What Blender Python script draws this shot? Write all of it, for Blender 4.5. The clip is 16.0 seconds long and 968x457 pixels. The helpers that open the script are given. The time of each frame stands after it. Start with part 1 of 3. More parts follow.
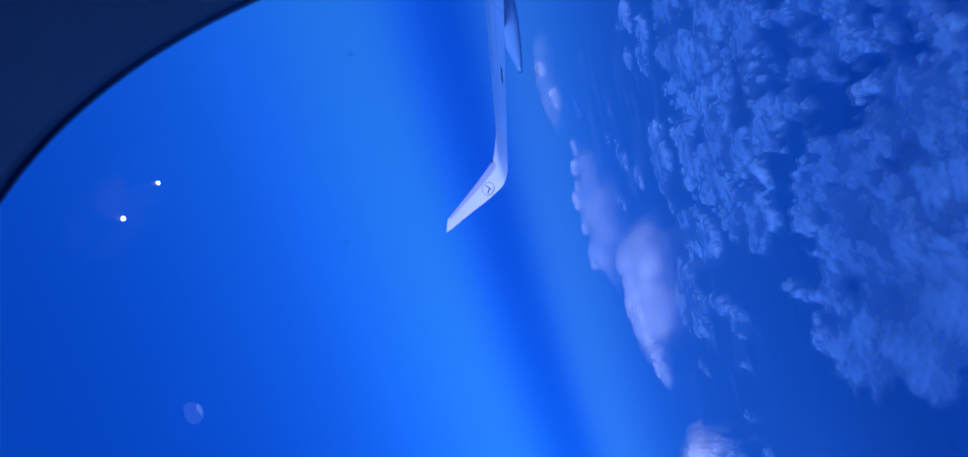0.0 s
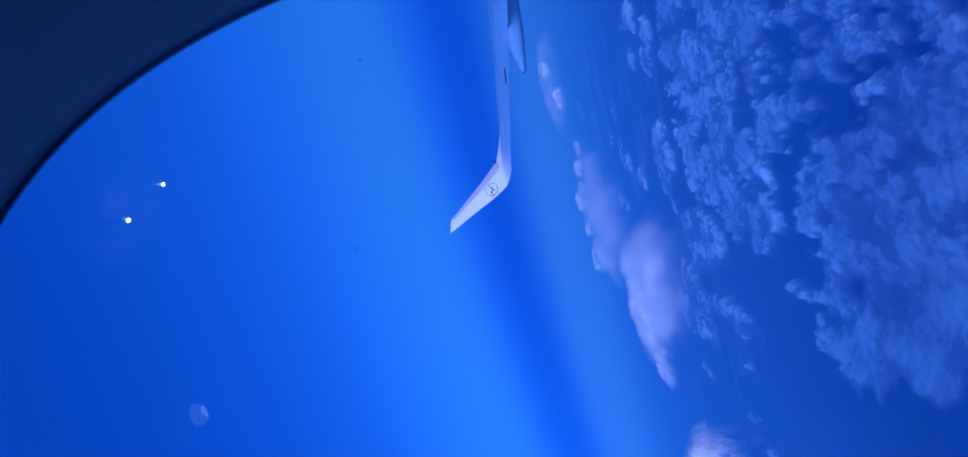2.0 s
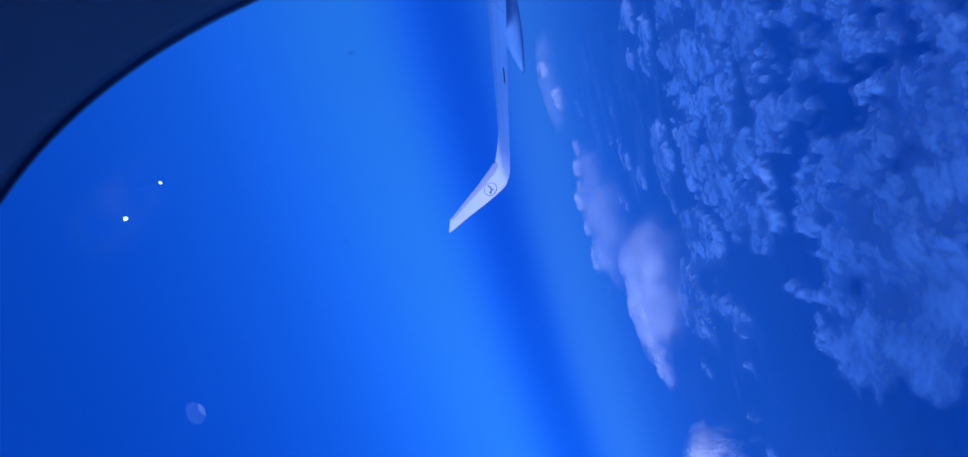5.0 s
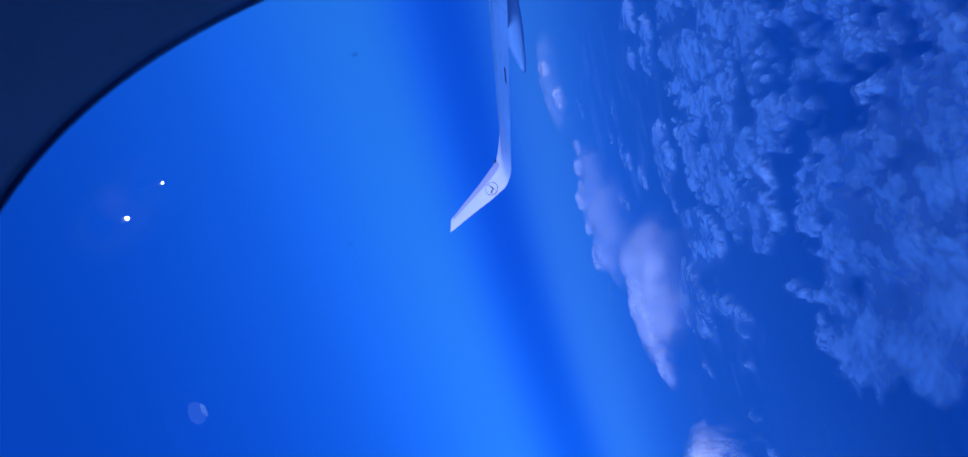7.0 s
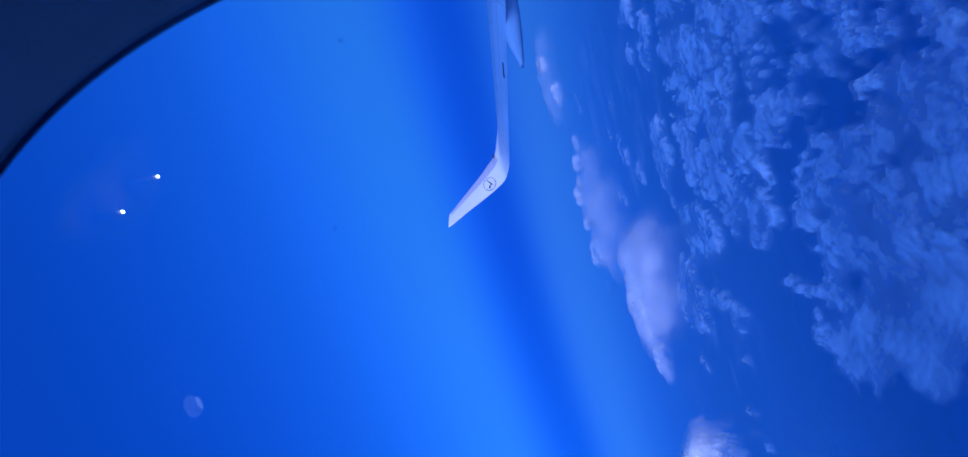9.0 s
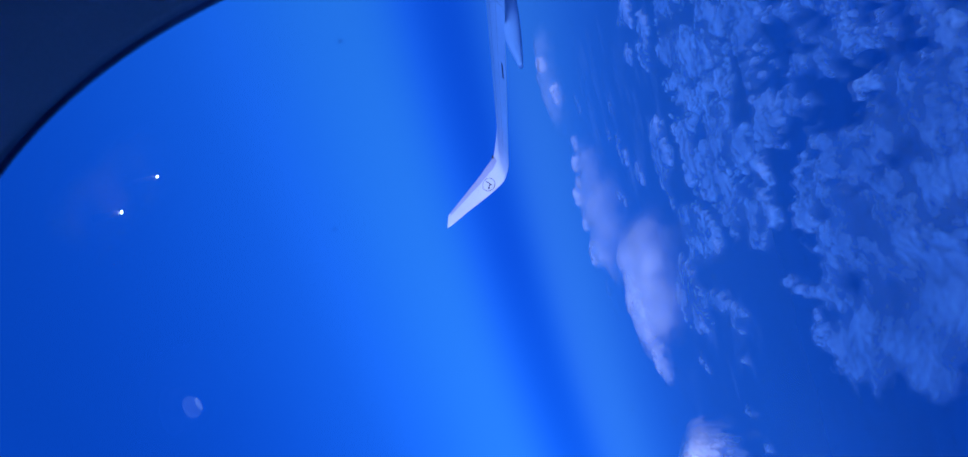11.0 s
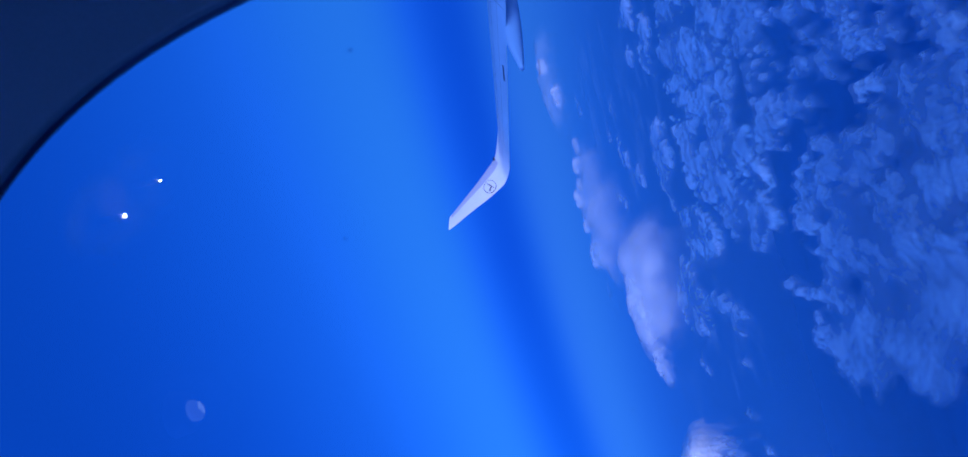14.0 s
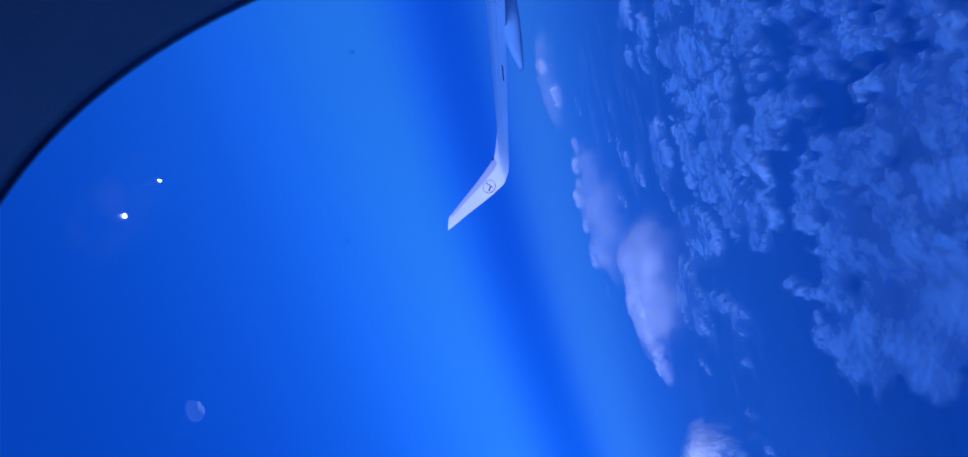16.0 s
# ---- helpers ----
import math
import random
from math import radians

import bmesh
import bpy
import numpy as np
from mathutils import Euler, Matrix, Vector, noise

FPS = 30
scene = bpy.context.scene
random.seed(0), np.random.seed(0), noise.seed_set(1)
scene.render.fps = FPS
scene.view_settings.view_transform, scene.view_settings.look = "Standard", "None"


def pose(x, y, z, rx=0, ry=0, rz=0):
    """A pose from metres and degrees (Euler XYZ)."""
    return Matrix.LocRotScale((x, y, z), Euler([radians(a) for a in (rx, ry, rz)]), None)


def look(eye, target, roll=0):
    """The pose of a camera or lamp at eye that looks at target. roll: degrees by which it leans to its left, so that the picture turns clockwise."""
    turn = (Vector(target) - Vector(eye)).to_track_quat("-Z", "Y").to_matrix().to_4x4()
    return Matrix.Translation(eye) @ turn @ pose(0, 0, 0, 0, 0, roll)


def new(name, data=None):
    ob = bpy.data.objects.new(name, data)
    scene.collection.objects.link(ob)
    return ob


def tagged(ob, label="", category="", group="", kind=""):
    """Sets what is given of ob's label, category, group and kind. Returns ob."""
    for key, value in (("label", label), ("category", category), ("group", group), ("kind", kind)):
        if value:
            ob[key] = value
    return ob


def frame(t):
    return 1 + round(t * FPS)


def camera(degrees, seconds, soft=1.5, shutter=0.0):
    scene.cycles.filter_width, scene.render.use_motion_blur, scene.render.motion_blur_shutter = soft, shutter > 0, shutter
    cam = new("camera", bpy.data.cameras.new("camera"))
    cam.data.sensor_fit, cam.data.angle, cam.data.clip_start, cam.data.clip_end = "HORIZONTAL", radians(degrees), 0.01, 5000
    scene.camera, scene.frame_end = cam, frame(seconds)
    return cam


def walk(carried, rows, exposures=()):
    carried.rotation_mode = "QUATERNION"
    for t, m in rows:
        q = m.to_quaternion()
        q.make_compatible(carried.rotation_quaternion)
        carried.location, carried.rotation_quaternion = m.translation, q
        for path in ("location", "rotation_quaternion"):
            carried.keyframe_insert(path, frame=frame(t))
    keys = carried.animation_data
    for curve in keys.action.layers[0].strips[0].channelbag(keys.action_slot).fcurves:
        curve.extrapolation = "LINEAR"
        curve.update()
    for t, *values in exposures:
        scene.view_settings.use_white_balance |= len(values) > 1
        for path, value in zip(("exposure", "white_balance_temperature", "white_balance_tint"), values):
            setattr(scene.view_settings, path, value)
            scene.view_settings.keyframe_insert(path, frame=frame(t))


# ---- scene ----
cam = camera(60.0, 16.0)
cam.data.dof.use_dof, cam.data.dof.focus_distance, cam.data.dof.aperture_fstop = True, 60.0, 24.0  # a small lens held close to the pane
# World axes: x towards the nose, y out over the port wing, z up; the origin is the eye beside the window.

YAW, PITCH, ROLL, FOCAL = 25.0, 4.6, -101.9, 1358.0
FORWARD = Vector((math.sin(radians(YAW)) * math.cos(radians(PITCH)), math.cos(radians(YAW)) * math.cos(radians(PITCH)), math.sin(radians(PITCH))))
BASE = look((0, 0, 0), FORWARD, ROLL)
SWAY = BASE.to_3x3() @ Vector((-0.79, 0.61, 0))  # the hand sways along this line

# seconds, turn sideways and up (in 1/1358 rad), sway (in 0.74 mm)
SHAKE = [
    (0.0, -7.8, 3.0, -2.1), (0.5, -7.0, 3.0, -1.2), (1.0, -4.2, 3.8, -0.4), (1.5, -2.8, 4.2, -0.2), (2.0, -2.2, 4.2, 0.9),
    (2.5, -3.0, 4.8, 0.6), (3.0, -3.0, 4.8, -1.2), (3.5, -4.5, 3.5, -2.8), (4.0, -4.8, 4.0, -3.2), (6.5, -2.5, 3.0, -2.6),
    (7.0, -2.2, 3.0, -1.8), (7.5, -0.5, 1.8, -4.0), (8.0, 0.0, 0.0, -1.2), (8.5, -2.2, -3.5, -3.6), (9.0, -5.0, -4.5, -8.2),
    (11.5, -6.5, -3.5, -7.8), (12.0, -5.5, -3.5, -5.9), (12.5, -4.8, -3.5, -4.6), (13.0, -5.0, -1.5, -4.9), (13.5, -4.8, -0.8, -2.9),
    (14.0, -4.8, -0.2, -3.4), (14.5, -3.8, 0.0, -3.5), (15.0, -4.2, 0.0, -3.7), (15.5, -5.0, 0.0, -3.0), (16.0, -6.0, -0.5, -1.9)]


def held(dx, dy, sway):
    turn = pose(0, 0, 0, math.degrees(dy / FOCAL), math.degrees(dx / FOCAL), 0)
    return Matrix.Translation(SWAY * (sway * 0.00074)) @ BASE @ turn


scene.cycles.transparent_max_bounces = 24  # thin clouds lie one behind another
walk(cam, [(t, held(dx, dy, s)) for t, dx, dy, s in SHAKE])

# ---- light: low sun behind the viewer, twilight sky ----
SUN_FROM = Vector((-0.30, -0.95, 0.03)).normalized()
world = bpy.data.worlds.new("sky")
scene.world = world
world.use_nodes = True
wn, wl = world.node_tree.nodes, world.node_tree.links
wn.clear()
PANE_TINT, MIRROR_LOW, MIRROR_HIGH = (0.42, 0.60, 1.0), 0.012, 0.2


def lin(r, g, b):
    return [(c / 255 / 12.92) if c <= 10 else ((c / 255 + 0.055) / 1.055) ** 2.4 for c in (r, g, b)]


def outside(r, g, b):
    """An outdoor radiance, from the tone that it has behind the tinted pane."""
    return [c / t / 0.91 for c, t in zip(lin(r, g, b), PANE_TINT)]


SHADOW_LEAN = -1.9  # the arch of the earth's shadow stands higher towards the nose, away from the sun
coord = wn.new("ShaderNodeTexCoord")
rise = wn.new("ShaderNodeVectorMath")
rise.operation = "DOT_PRODUCT"
rise.inputs[1].default_value = Matrix.Rotation(radians(SHADOW_LEAN), 3, FORWARD) @ Vector((0, 0, 1))
wl.new(coord.outputs["Generated"], rise.inputs[0])
span = wn.new("ShaderNodeMapRange")
span.inputs["From Min"].default_value, span.inputs["From Max"].default_value = -0.15, 0.65
# the arch widens towards the nose
ahead, widen, arch = wn.new("ShaderNodeVectorMath"), wn.new("ShaderNodeMath"), wn.new("ShaderNodeMath")
ahead.operation, widen.operation, arch.operation = "DOT_PRODUCT", "MULTIPLY_ADD", "DIVIDE"
ahead.inputs[1].default_value = (math.cos(radians(YAW)), -math.sin(radians(YAW)), 0)
wl.new(coord.outputs["Generated"], ahead.inputs[0])
wl.new(ahead.outputs["Value"], widen.inputs[0])
widen.inputs[1].default_value, widen.inputs[2].default_value = 0.75, 1.0
bow, lifted = wn.new("ShaderNodeMath"), wn.new("ShaderNodeMath")
bow.operation, lifted.operation = "MULTIPLY", "MULTIPLY_ADD"
wl.new(ahead.outputs["Value"], bow.inputs[0])
wl.new(ahead.outputs["Value"], bow.inputs[1])
wl.new(bow.outputs["Value"], lifted.inputs[0])
lifted.inputs[1].default_value = 0.14  # both ends of the arch bend down to the horizon
wl.new(rise.outputs["Value"], lifted.inputs[2])
wl.new(lifted.outputs["Value"], arch.inputs[0])
wl.new(widen.outputs["Value"], arch.inputs[1])
wl.new(arch.outputs["Value"], span.inputs["Value"])
ramp = wn.new("ShaderNodeValToRGB")
ramp.color_ramp.interpolation = "B_SPLINE"
# elevation in degrees and tone: haze, the earth's shadow over the horizon, the bright arch, the deepening zenith
SKY = [(-8.5, (20, 81, 197)), (-5.5, (20, 87, 211)), (-3.4, (25, 96, 222)), (-1.3, (38, 112, 232)), (0.4, (36, 109, 235)), (1.7, (8, 87, 229)), (3.0, (0, 73, 219)),
       (4.8, (10, 88, 236)), (6.8, (34, 118, 265)), (9.0, (38, 123, 272)), (12.8, (28, 112, 256)), (18, (16, 93, 229)), (26, (7, 75, 206)), (35, (4, 65, 184))]
for i, (deg, tone) in enumerate(SKY):
    place = (math.sin(radians(deg)) + 0.15) / 0.8
    stop = ramp.color_ramp.elements[i] if i < 2 else ramp.color_ramp.elements.new(place)
    stop.position = place
    stop.color = (*outside(*tone), 1)
wl.new(span.outputs["Result"], ramp.inputs["Fac"])
# the whole twilight sky is brighter aft, nearer the sun
toward, shine = wn.new("ShaderNodeMath"), wn.new("ShaderNodeVectorMath")
toward.operation, shine.operation = "MULTIPLY_ADD", "SCALE"
toward.inputs[1].default_value, toward.inputs[2].default_value = -0.45, 1.0
wl.new(ahead.outputs["Value"], toward.inputs[0])
wl.new(ramp.outputs["Color"], shine.inputs[0])
wl.new(toward.outputs["Value"], shine.inputs["Scale"])
# aft of the beam the dark arch grows faint
faint, stretch, gain, fill = wn.new("ShaderNodeValToRGB"), wn.new("ShaderNodeMapRange"), wn.new("ShaderNodeMath"), wn.new("ShaderNodeVectorMath")
faint.color_ramp.interpolation = "B_SPLINE"
for i, (place, level) in enumerate(((0.19, 0.0), (0.255, 1.0), (0.33, 0.0))):
    stop = faint.color_ramp.elements[i] if i < 2 else faint.color_ramp.elements.new(place)
    stop.position, stop.color = place, (level, level, level, 1)
wl.new(span.outputs["Result"], faint.inputs["Fac"])
stretch.inputs["From Min"].default_value, stretch.inputs["From Max"].default_value = -0.04, -0.28
wl.new(ahead.outputs["Value"], stretch.inputs["Value"])
gain.operation, fill.operation = "MULTIPLY", "MULTIPLY_ADD"
wl.new(faint.outputs["Color"], gain.inputs[0])
wl.new(stretch.outputs["Result"], gain.inputs[1])
wl.new(gain.outputs["Value"], fill.inputs[0])
fill.inputs[1].default_value = (0.0, 0.06, 0.13)
wl.new(shine.outputs["Vector"], fill.inputs[2])
glow = wn.new("ShaderNodeTexSky")
glow.sky_type, glow.sun_disc = "NISHITA", False
glow.sun_elevation, glow.sun_rotation = math.asin(SUN_FROM.z), math.atan2(SUN_FROM.x, SUN_FROM.y)
glow.altitude = 9000
dim = wn.new("ShaderNodeVectorMath")
dim.operation = "SCALE"
dim.inputs["Scale"].default_value = 0.004
wl.new(glow.outputs["Color"], dim.inputs[0])
both = wn.new("ShaderNodeVectorMath")
both.operation = "ADD"
wl.new(fill.outputs["Vector"], both.inputs[0])
wl.new(dim.outputs["Vector"], both.inputs[1])
# broad twilight glow on the sun's side of the sky
lobe = wn.new("ShaderNodeVectorMath")
lobe.operation = "DOT_PRODUCT"
lobe.inputs[1].default_value = Vector((-0.40, -0.82, 0.34)).normalized()
wl.new(coord.outputs["Generated"], lobe.inputs[0])
floor_ = wn.new("ShaderNodeMath")
floor_.operation = "MAXIMUM"
floor_.inputs[1].default_value = 0.0
wl.new(lobe.outputs["Value"], floor_.inputs[0])
power = wn.new("ShaderNodeMath")
power.operation = "POWER"
power.inputs[1].default_value = 4.0
wl.new(floor_.outputs["Value"], power.inputs[0])
tint = wn.new("ShaderNodeVectorMath")
tint.operation = "SCALE"
tint.inputs[0].default_value = (0.80, 1.64, 3.1)
wl.new(power.outputs["Value"], tint.inputs["Scale"])
total = wn.new("ShaderNodeVectorMath")
total.operation = "ADD"
wl.new(both.outputs["Vector"], total.inputs[0])
wl.new(tint.outputs["Vector"], total.inputs[1])
back = wn.new("ShaderNodeBackground")
wl.new(total.outputs["Vector"], back.inputs["Color"])
back.inputs["Strength"].default_value = 0.91 / (1 - MIRROR_HIGH)
wl.new(back.outputs["Background"], wn.new("ShaderNodeOutputWorld").inputs["Surface"])

sun = new("sun", bpy.data.lights.new("sun", "SUN"))
sun.data.energy, sun.data.angle, sun.data.color = 4.2, radians(1.4), (1.0, 0.66, 0.47)
sun.matrix_world = look(SUN_FROM * 60, (0, 0, 0))


# ---- materials ----
def material(name, base, rough=0.5, metal=0.0, grain=0.0, grain_scale=40.0, stain=0.0, stain_scale=2.0, bump=0.0):
    """A paint, plastic or metal with grain and stains at two scales."""
    mat = bpy.data.materials.new(name)
    mat.use_nodes = True
    n, l = mat.node_tree.nodes, mat.node_tree.links
    p = n["Principled BSDF"]
    p.inputs["Roughness"].default_value, p.inputs["Metallic"].default_value = rough, metal
    p.inputs["Base Color"].default_value = (*base, 1)
    if grain or stain or bump:
        tc = n.new("ShaderNodeTexCoord")
        fine, wide = n.new("ShaderNodeTexNoise"), n.new("ShaderNodeTexNoise")
        fine.inputs["Scale"].default_value, wide.inputs["Scale"].default_value = grain_scale, stain_scale
        fine.inputs["Detail"].default_value = wide.inputs["Detail"].default_value = 5
        l.new(tc.outputs["Object"], fine.inputs["Vector"])
        l.new(tc.outputs["Object"], wide.inputs["Vector"])
        tone = None
        for tex, amount in ((fine, grain), (wide, stain)):
            r = n.new("ShaderNodeMapRange")
            r.inputs["From Min"].default_value, r.inputs["From Max"].default_value = 0.3, 0.7
            r.inputs["To Min"].default_value, r.inputs["To Max"].default_value = 1 - amount, 1 + amount * 0.5
            l.new(tex.outputs["Fac"], r.inputs["Value"])
            m = n.new("ShaderNodeVectorMath")
            m.operation = "SCALE"
            m.inputs[0].default_value = base
            if tone:
                l.new(tone, m.inputs[0])
            l.new(r.outputs["Result"], m.inputs["Scale"])
            tone = m.outputs["Vector"]
        l.new(tone, p.inputs["Base Color"])
        if bump:
            b = n.new("ShaderNodeBump")
            b.inputs["Strength"].default_value, b.inputs["Distance"].default_value = bump, 0.002
            l.new(fine.outputs["Fac"], b.inputs["Height"])
            l.new(b.outputs["Normal"], p.inputs["Normal"])
    return mat


def glowing(name, tone, strength):
    mat = bpy.data.materials.new(name)
    mat.use_nodes = True
    p = mat.node_tree.nodes["Principled BSDF"]
    p.inputs["Base Color"].default_value = p.inputs["Emission Color"].default_value = (*tone, 1)
    p.inputs["Emission Strength"].default_value = strength
    return mat


def tinted_glass(glint_places=()):
    """Blue-tinted window acrylic: it lets tinted light through and mirrors a little, more at places on the pane set for
    the cabin reflections.
    """
    mat = bpy.data.materials.new("tinted_acrylic")
    mat.use_nodes = True
    n, l = mat.node_tree.nodes, mat.node_tree.links
    n.clear()
    clear, mirror, mix, out = n.new("ShaderNodeBsdfTransparent"), n.new("ShaderNodeBsdfGlossy"), n.new("ShaderNodeMixShader"), n.new("ShaderNodeOutputMaterial")
    clear.inputs["Color"].default_value = (*PANE_TINT, 1)
    mirror.inputs["Roughness"].default_value = 0.0
    mix.inputs["Fac"].default_value = MIRROR_LOW
    if glint_places:
        tc, nearest = n.new("ShaderNodeTexCoord"), None
        for place in glint_places:
            away = n.new("ShaderNodeVectorMath")
            away.operation = "DISTANCE"
            away.inputs[1].default_value = place
            l.new(tc.outputs["Object"], away.inputs[0])
            if nearest:
                least = n.new("ShaderNodeMath")
                least.operation = "MINIMUM"
                l.new(nearest, least.inputs[0])
                l.new(away.outputs["Value"], least.inputs[1])
                nearest = least.outputs["Value"]
            else:
                nearest = away.outputs["Value"]
        mirrored, left, pass_on = n.new("ShaderNodeMapRange"), n.new("ShaderNodeMath"), n.new("ShaderNodeVectorMath")
        mirrored.interpolation_type = "SMOOTHSTEP"
        for key, value in (("From Min", 0.006), ("From Max", 0.018), ("To Min", MIRROR_HIGH), ("To Max", MIRROR_LOW)):
            mirrored.inputs[key].default_value = value
        l.new(nearest, mirrored.inputs["Value"])
        l.new(mirrored.outputs["Result"], mix.inputs["Fac"])
        # what passes stays the same: the tint is scaled against what the pane mirrors
        left.operation, pass_on.operation = "SUBTRACT", "DIVIDE"
        left.inputs[0].default_value = 1.0
        l.new(mirrored.outputs["Result"], left.inputs[1])
        pass_on.inputs[0].default_value = [t * (1 - MIRROR_HIGH) for t in PANE_TINT]
        l.new(left.outputs["Value"], pass_on.inputs[1])
        l.new(pass_on.outputs["Vector"], clear.inputs["Color"])
    l.new(clear.outputs[0], mix.inputs[1])
    l.new(mirror.outputs[0], mix.inputs[2])
    l.new(mix.outputs[0], out.inputs["Surface"])
    return mat


def cloud_stuff(name, tone):
    """Bright droplets: matt white, thinning out where the attribute 'thick' falls."""
    mat = bpy.data.materials.new(name)
    mat.use_nodes = True
    n, l = mat.node_tree.nodes, mat.node_tree.links
    n.clear()
    matt, leak, fuse = n.new("ShaderNodeBsdfDiffuse"), n.new("ShaderNodeBsdfTranslucent"), n.new("ShaderNodeMixShader")
    clear, mix, out = n.new("ShaderNodeBsdfTransparent"), n.new("ShaderNodeMixShader"), n.new("ShaderNodeOutputMaterial")
    matt.inputs["Color"].default_value = leak.inputs["Color"].default_value = (*tone, 1)
    fuse.inputs["Fac"].default_value = 0.15
    thick = n.new("ShaderNodeAttribute")
    thick.attribute_name = "thick"
    tc, wisp, r, times = n.new("ShaderNodeTexCoord"), n.new("ShaderNodeTexNoise"), n.new("ShaderNodeMapRange"), n.new("ShaderNodeMath")
    wisp.inputs["Scale"].default_value, wisp.inputs["Detail"].default_value = 0.25, 6
    l.new(tc.outputs["Object"], wisp.inputs["Vector"])
    r.inputs["From Min"].default_value, r.inputs["From Max"].default_value = 0.25, 0.6
    r.inputs["To Min"].default_value, r.inputs["To Max"].default_value = 0.7, 1.0
    l.new(wisp.outputs["Fac"], r.inputs["Value"])
    times.operation = "MULTIPLY"
    l.new(thick.outputs["Fac"], times.inputs[0])
    l.new(r.outputs["Result"], times.inputs[1])
    l.new(matt.outputs[0], fuse.inputs[1])
    l.new(leak.outputs[0], fuse.inputs[2])
    l.new(times.outputs[0], mix.inputs["Fac"])
    l.new(clear.outputs[0], mix.inputs[1])
    l.new(fuse.outputs[0], mix.inputs[2])
    l.new(mix.outputs[0], out.inputs["Surface"])
    return mat


WHITE_PAINT = material("wing_white_paint", (0.78, 0.78, 0.79), 0.35, grain=0.03, grain_scale=8, stain=0.06, stain_scale=0.8)
GREY_PAINT = material("wing_grey_paint", (0.77, 0.77, 0.785), 0.38, grain=0.04, grain_scale=14, stain=0.10, stain_scale=0.9)
FAIRING_PAINT = material("fairing_paint", (0.90, 0.84, 0.85), 0.4, grain=0.04, grain_scale=12, stain=0.08, stain_scale=1.2)
SEAM = material("panel_seam", (0.40, 0.40, 0.44), 0.6)
SLOT = material("dark_slot", (0.03, 0.04, 0.09), 0.7)
SHADED_NOSE_GREY = material("shaded_nose_grey", (0.45, 0.46, 0.57), 0.4, grain=0.06, grain_scale=20)
MARK_BLUE = material("dark_blue_mark", (0.012, 0.018, 0.07), 0.4)
LENS_DARK = material("dark_light_lens", (0.02, 0.02, 0.03), 0.15)
LINER = material("cabin_liner", (0.42, 0.42, 0.46), 0.6, grain=0.06, grain_scale=900, stain=0.06, stain_scale=9, bump=0.3)
TRIM = material("window_trim", (0.31, 0.36, 0.44), 0.5, grain=0.06, grain_scale=900, stain=0.08, stain_scale=14, bump=0.25)
RUBBER = material("dark_rubber_seal", (0.17, 0.19, 0.27), 0.6)
HULL = material("hull_paint", (0.7, 0.7, 0.71), 0.4, stain=0.06)
CARPET = material("cabin_carpet", (0.04, 0.045, 0.07), 0.95, grain=0.3, grain_scale=300, bump=0.6)
# mirroring is raised at three places so that the reflections there show
GLASS = tinted_glass(((0.052, 0.008, 0.132), (0.061, 0.008, 0.121), (-0.011, 0.008, 0.109)))
CLOUD = cloud_stuff("cloud", (0.97, 0.96, 0.96))
LED = glowing("reading_led", (1.0, 0.97, 0.92), 110.0)
SOFT_GLOW = glowing("soft_reflection_glow", (0.42, 0.72, 1.0), 0.24)
BRIGHT_GLOW = glowing("bright_reflection_glow", (0.50, 0.78, 1.0), 0.72)
CABIN_FILL = glowing("blue_cabin_fill", (0.055, 0.22, 1.0), 12.5)


# ---- mesh helpers ----
def link_mesh(name, bm, mat, parent=None, label="", smooth=True):
    bmesh.ops.recalc_face_normals(bm, faces=bm.faces)
    me = bpy.data.meshes.new(name)
    bm.to_mesh(me)
    bm.free()
    if mat:
        me.materials.append(mat)
    for f in me.polygons:
        f.use_smooth = smooth
    ob = new(name, me)
    if parent:
        ob.parent = parent
    return tagged(ob, label) if label else ob


def part(name, bm, mat, parent, label="", smooth=True):
    return link_mesh(name, bm, mat, parent, label, smooth)


def structure(name, bm, mat, label, smooth=False):
    return tagged(link_mesh(name, bm, mat, None, label, smooth), kind="structure")


def box(bm, x0, x1, y0, y1, z0, z1):
    made = bmesh.ops.create_cube(bm, size=1, matrix=Matrix.Translation(((x0 + x1) / 2, (y0 + y1) / 2, (z0 + z1) / 2)) @ Matrix.Diagonal((x1 - x0, y1 - y0, z1 - z0, 1)))
    return made["verts"]


def loft(rings, closed=True, first=True, last=True):
    """A skin over rings of equally many points."""
    bm = bmesh.new()
    rows = [[bm.verts.new(p) for p in ring] for ring in rings]
    n = len(rows[0])
    for a, b in zip(rows, rows[1:]):
        for i in range(n if closed else n - 1):
            j = (i + 1) % n
            bm.faces.new((a[i], a[j], b[j], b[i]))
    if first and closed:
        bm.faces.new(rows[0])
    if last and closed:
        bm.faces.new(rows[-1])
    return bm


# ---- cabin: wall, window, floor, ceiling ----
LIP_Y, PANE_Y, SKIN_Y = 0.20, 0.208, 0.236
WIN_X, WIN_Z, WIN_W, WIN_H = 0.0734, -0.0072, 0.1287, 0.1850  # centre and half sizes of the lip's opening


def oval(w, h, y, steps=96, power=2.396):
    ring = []
    for i in range(steps):
        a = 2 * math.pi * i / steps
        c, s = math.cos(a), math.sin(a)
        ring.append((WIN_X + w * math.copysign(abs(c) ** (2 / power), c), y, WIN_Z + h * math.copysign(abs(s) ** (2 / power), s)))
    return ring


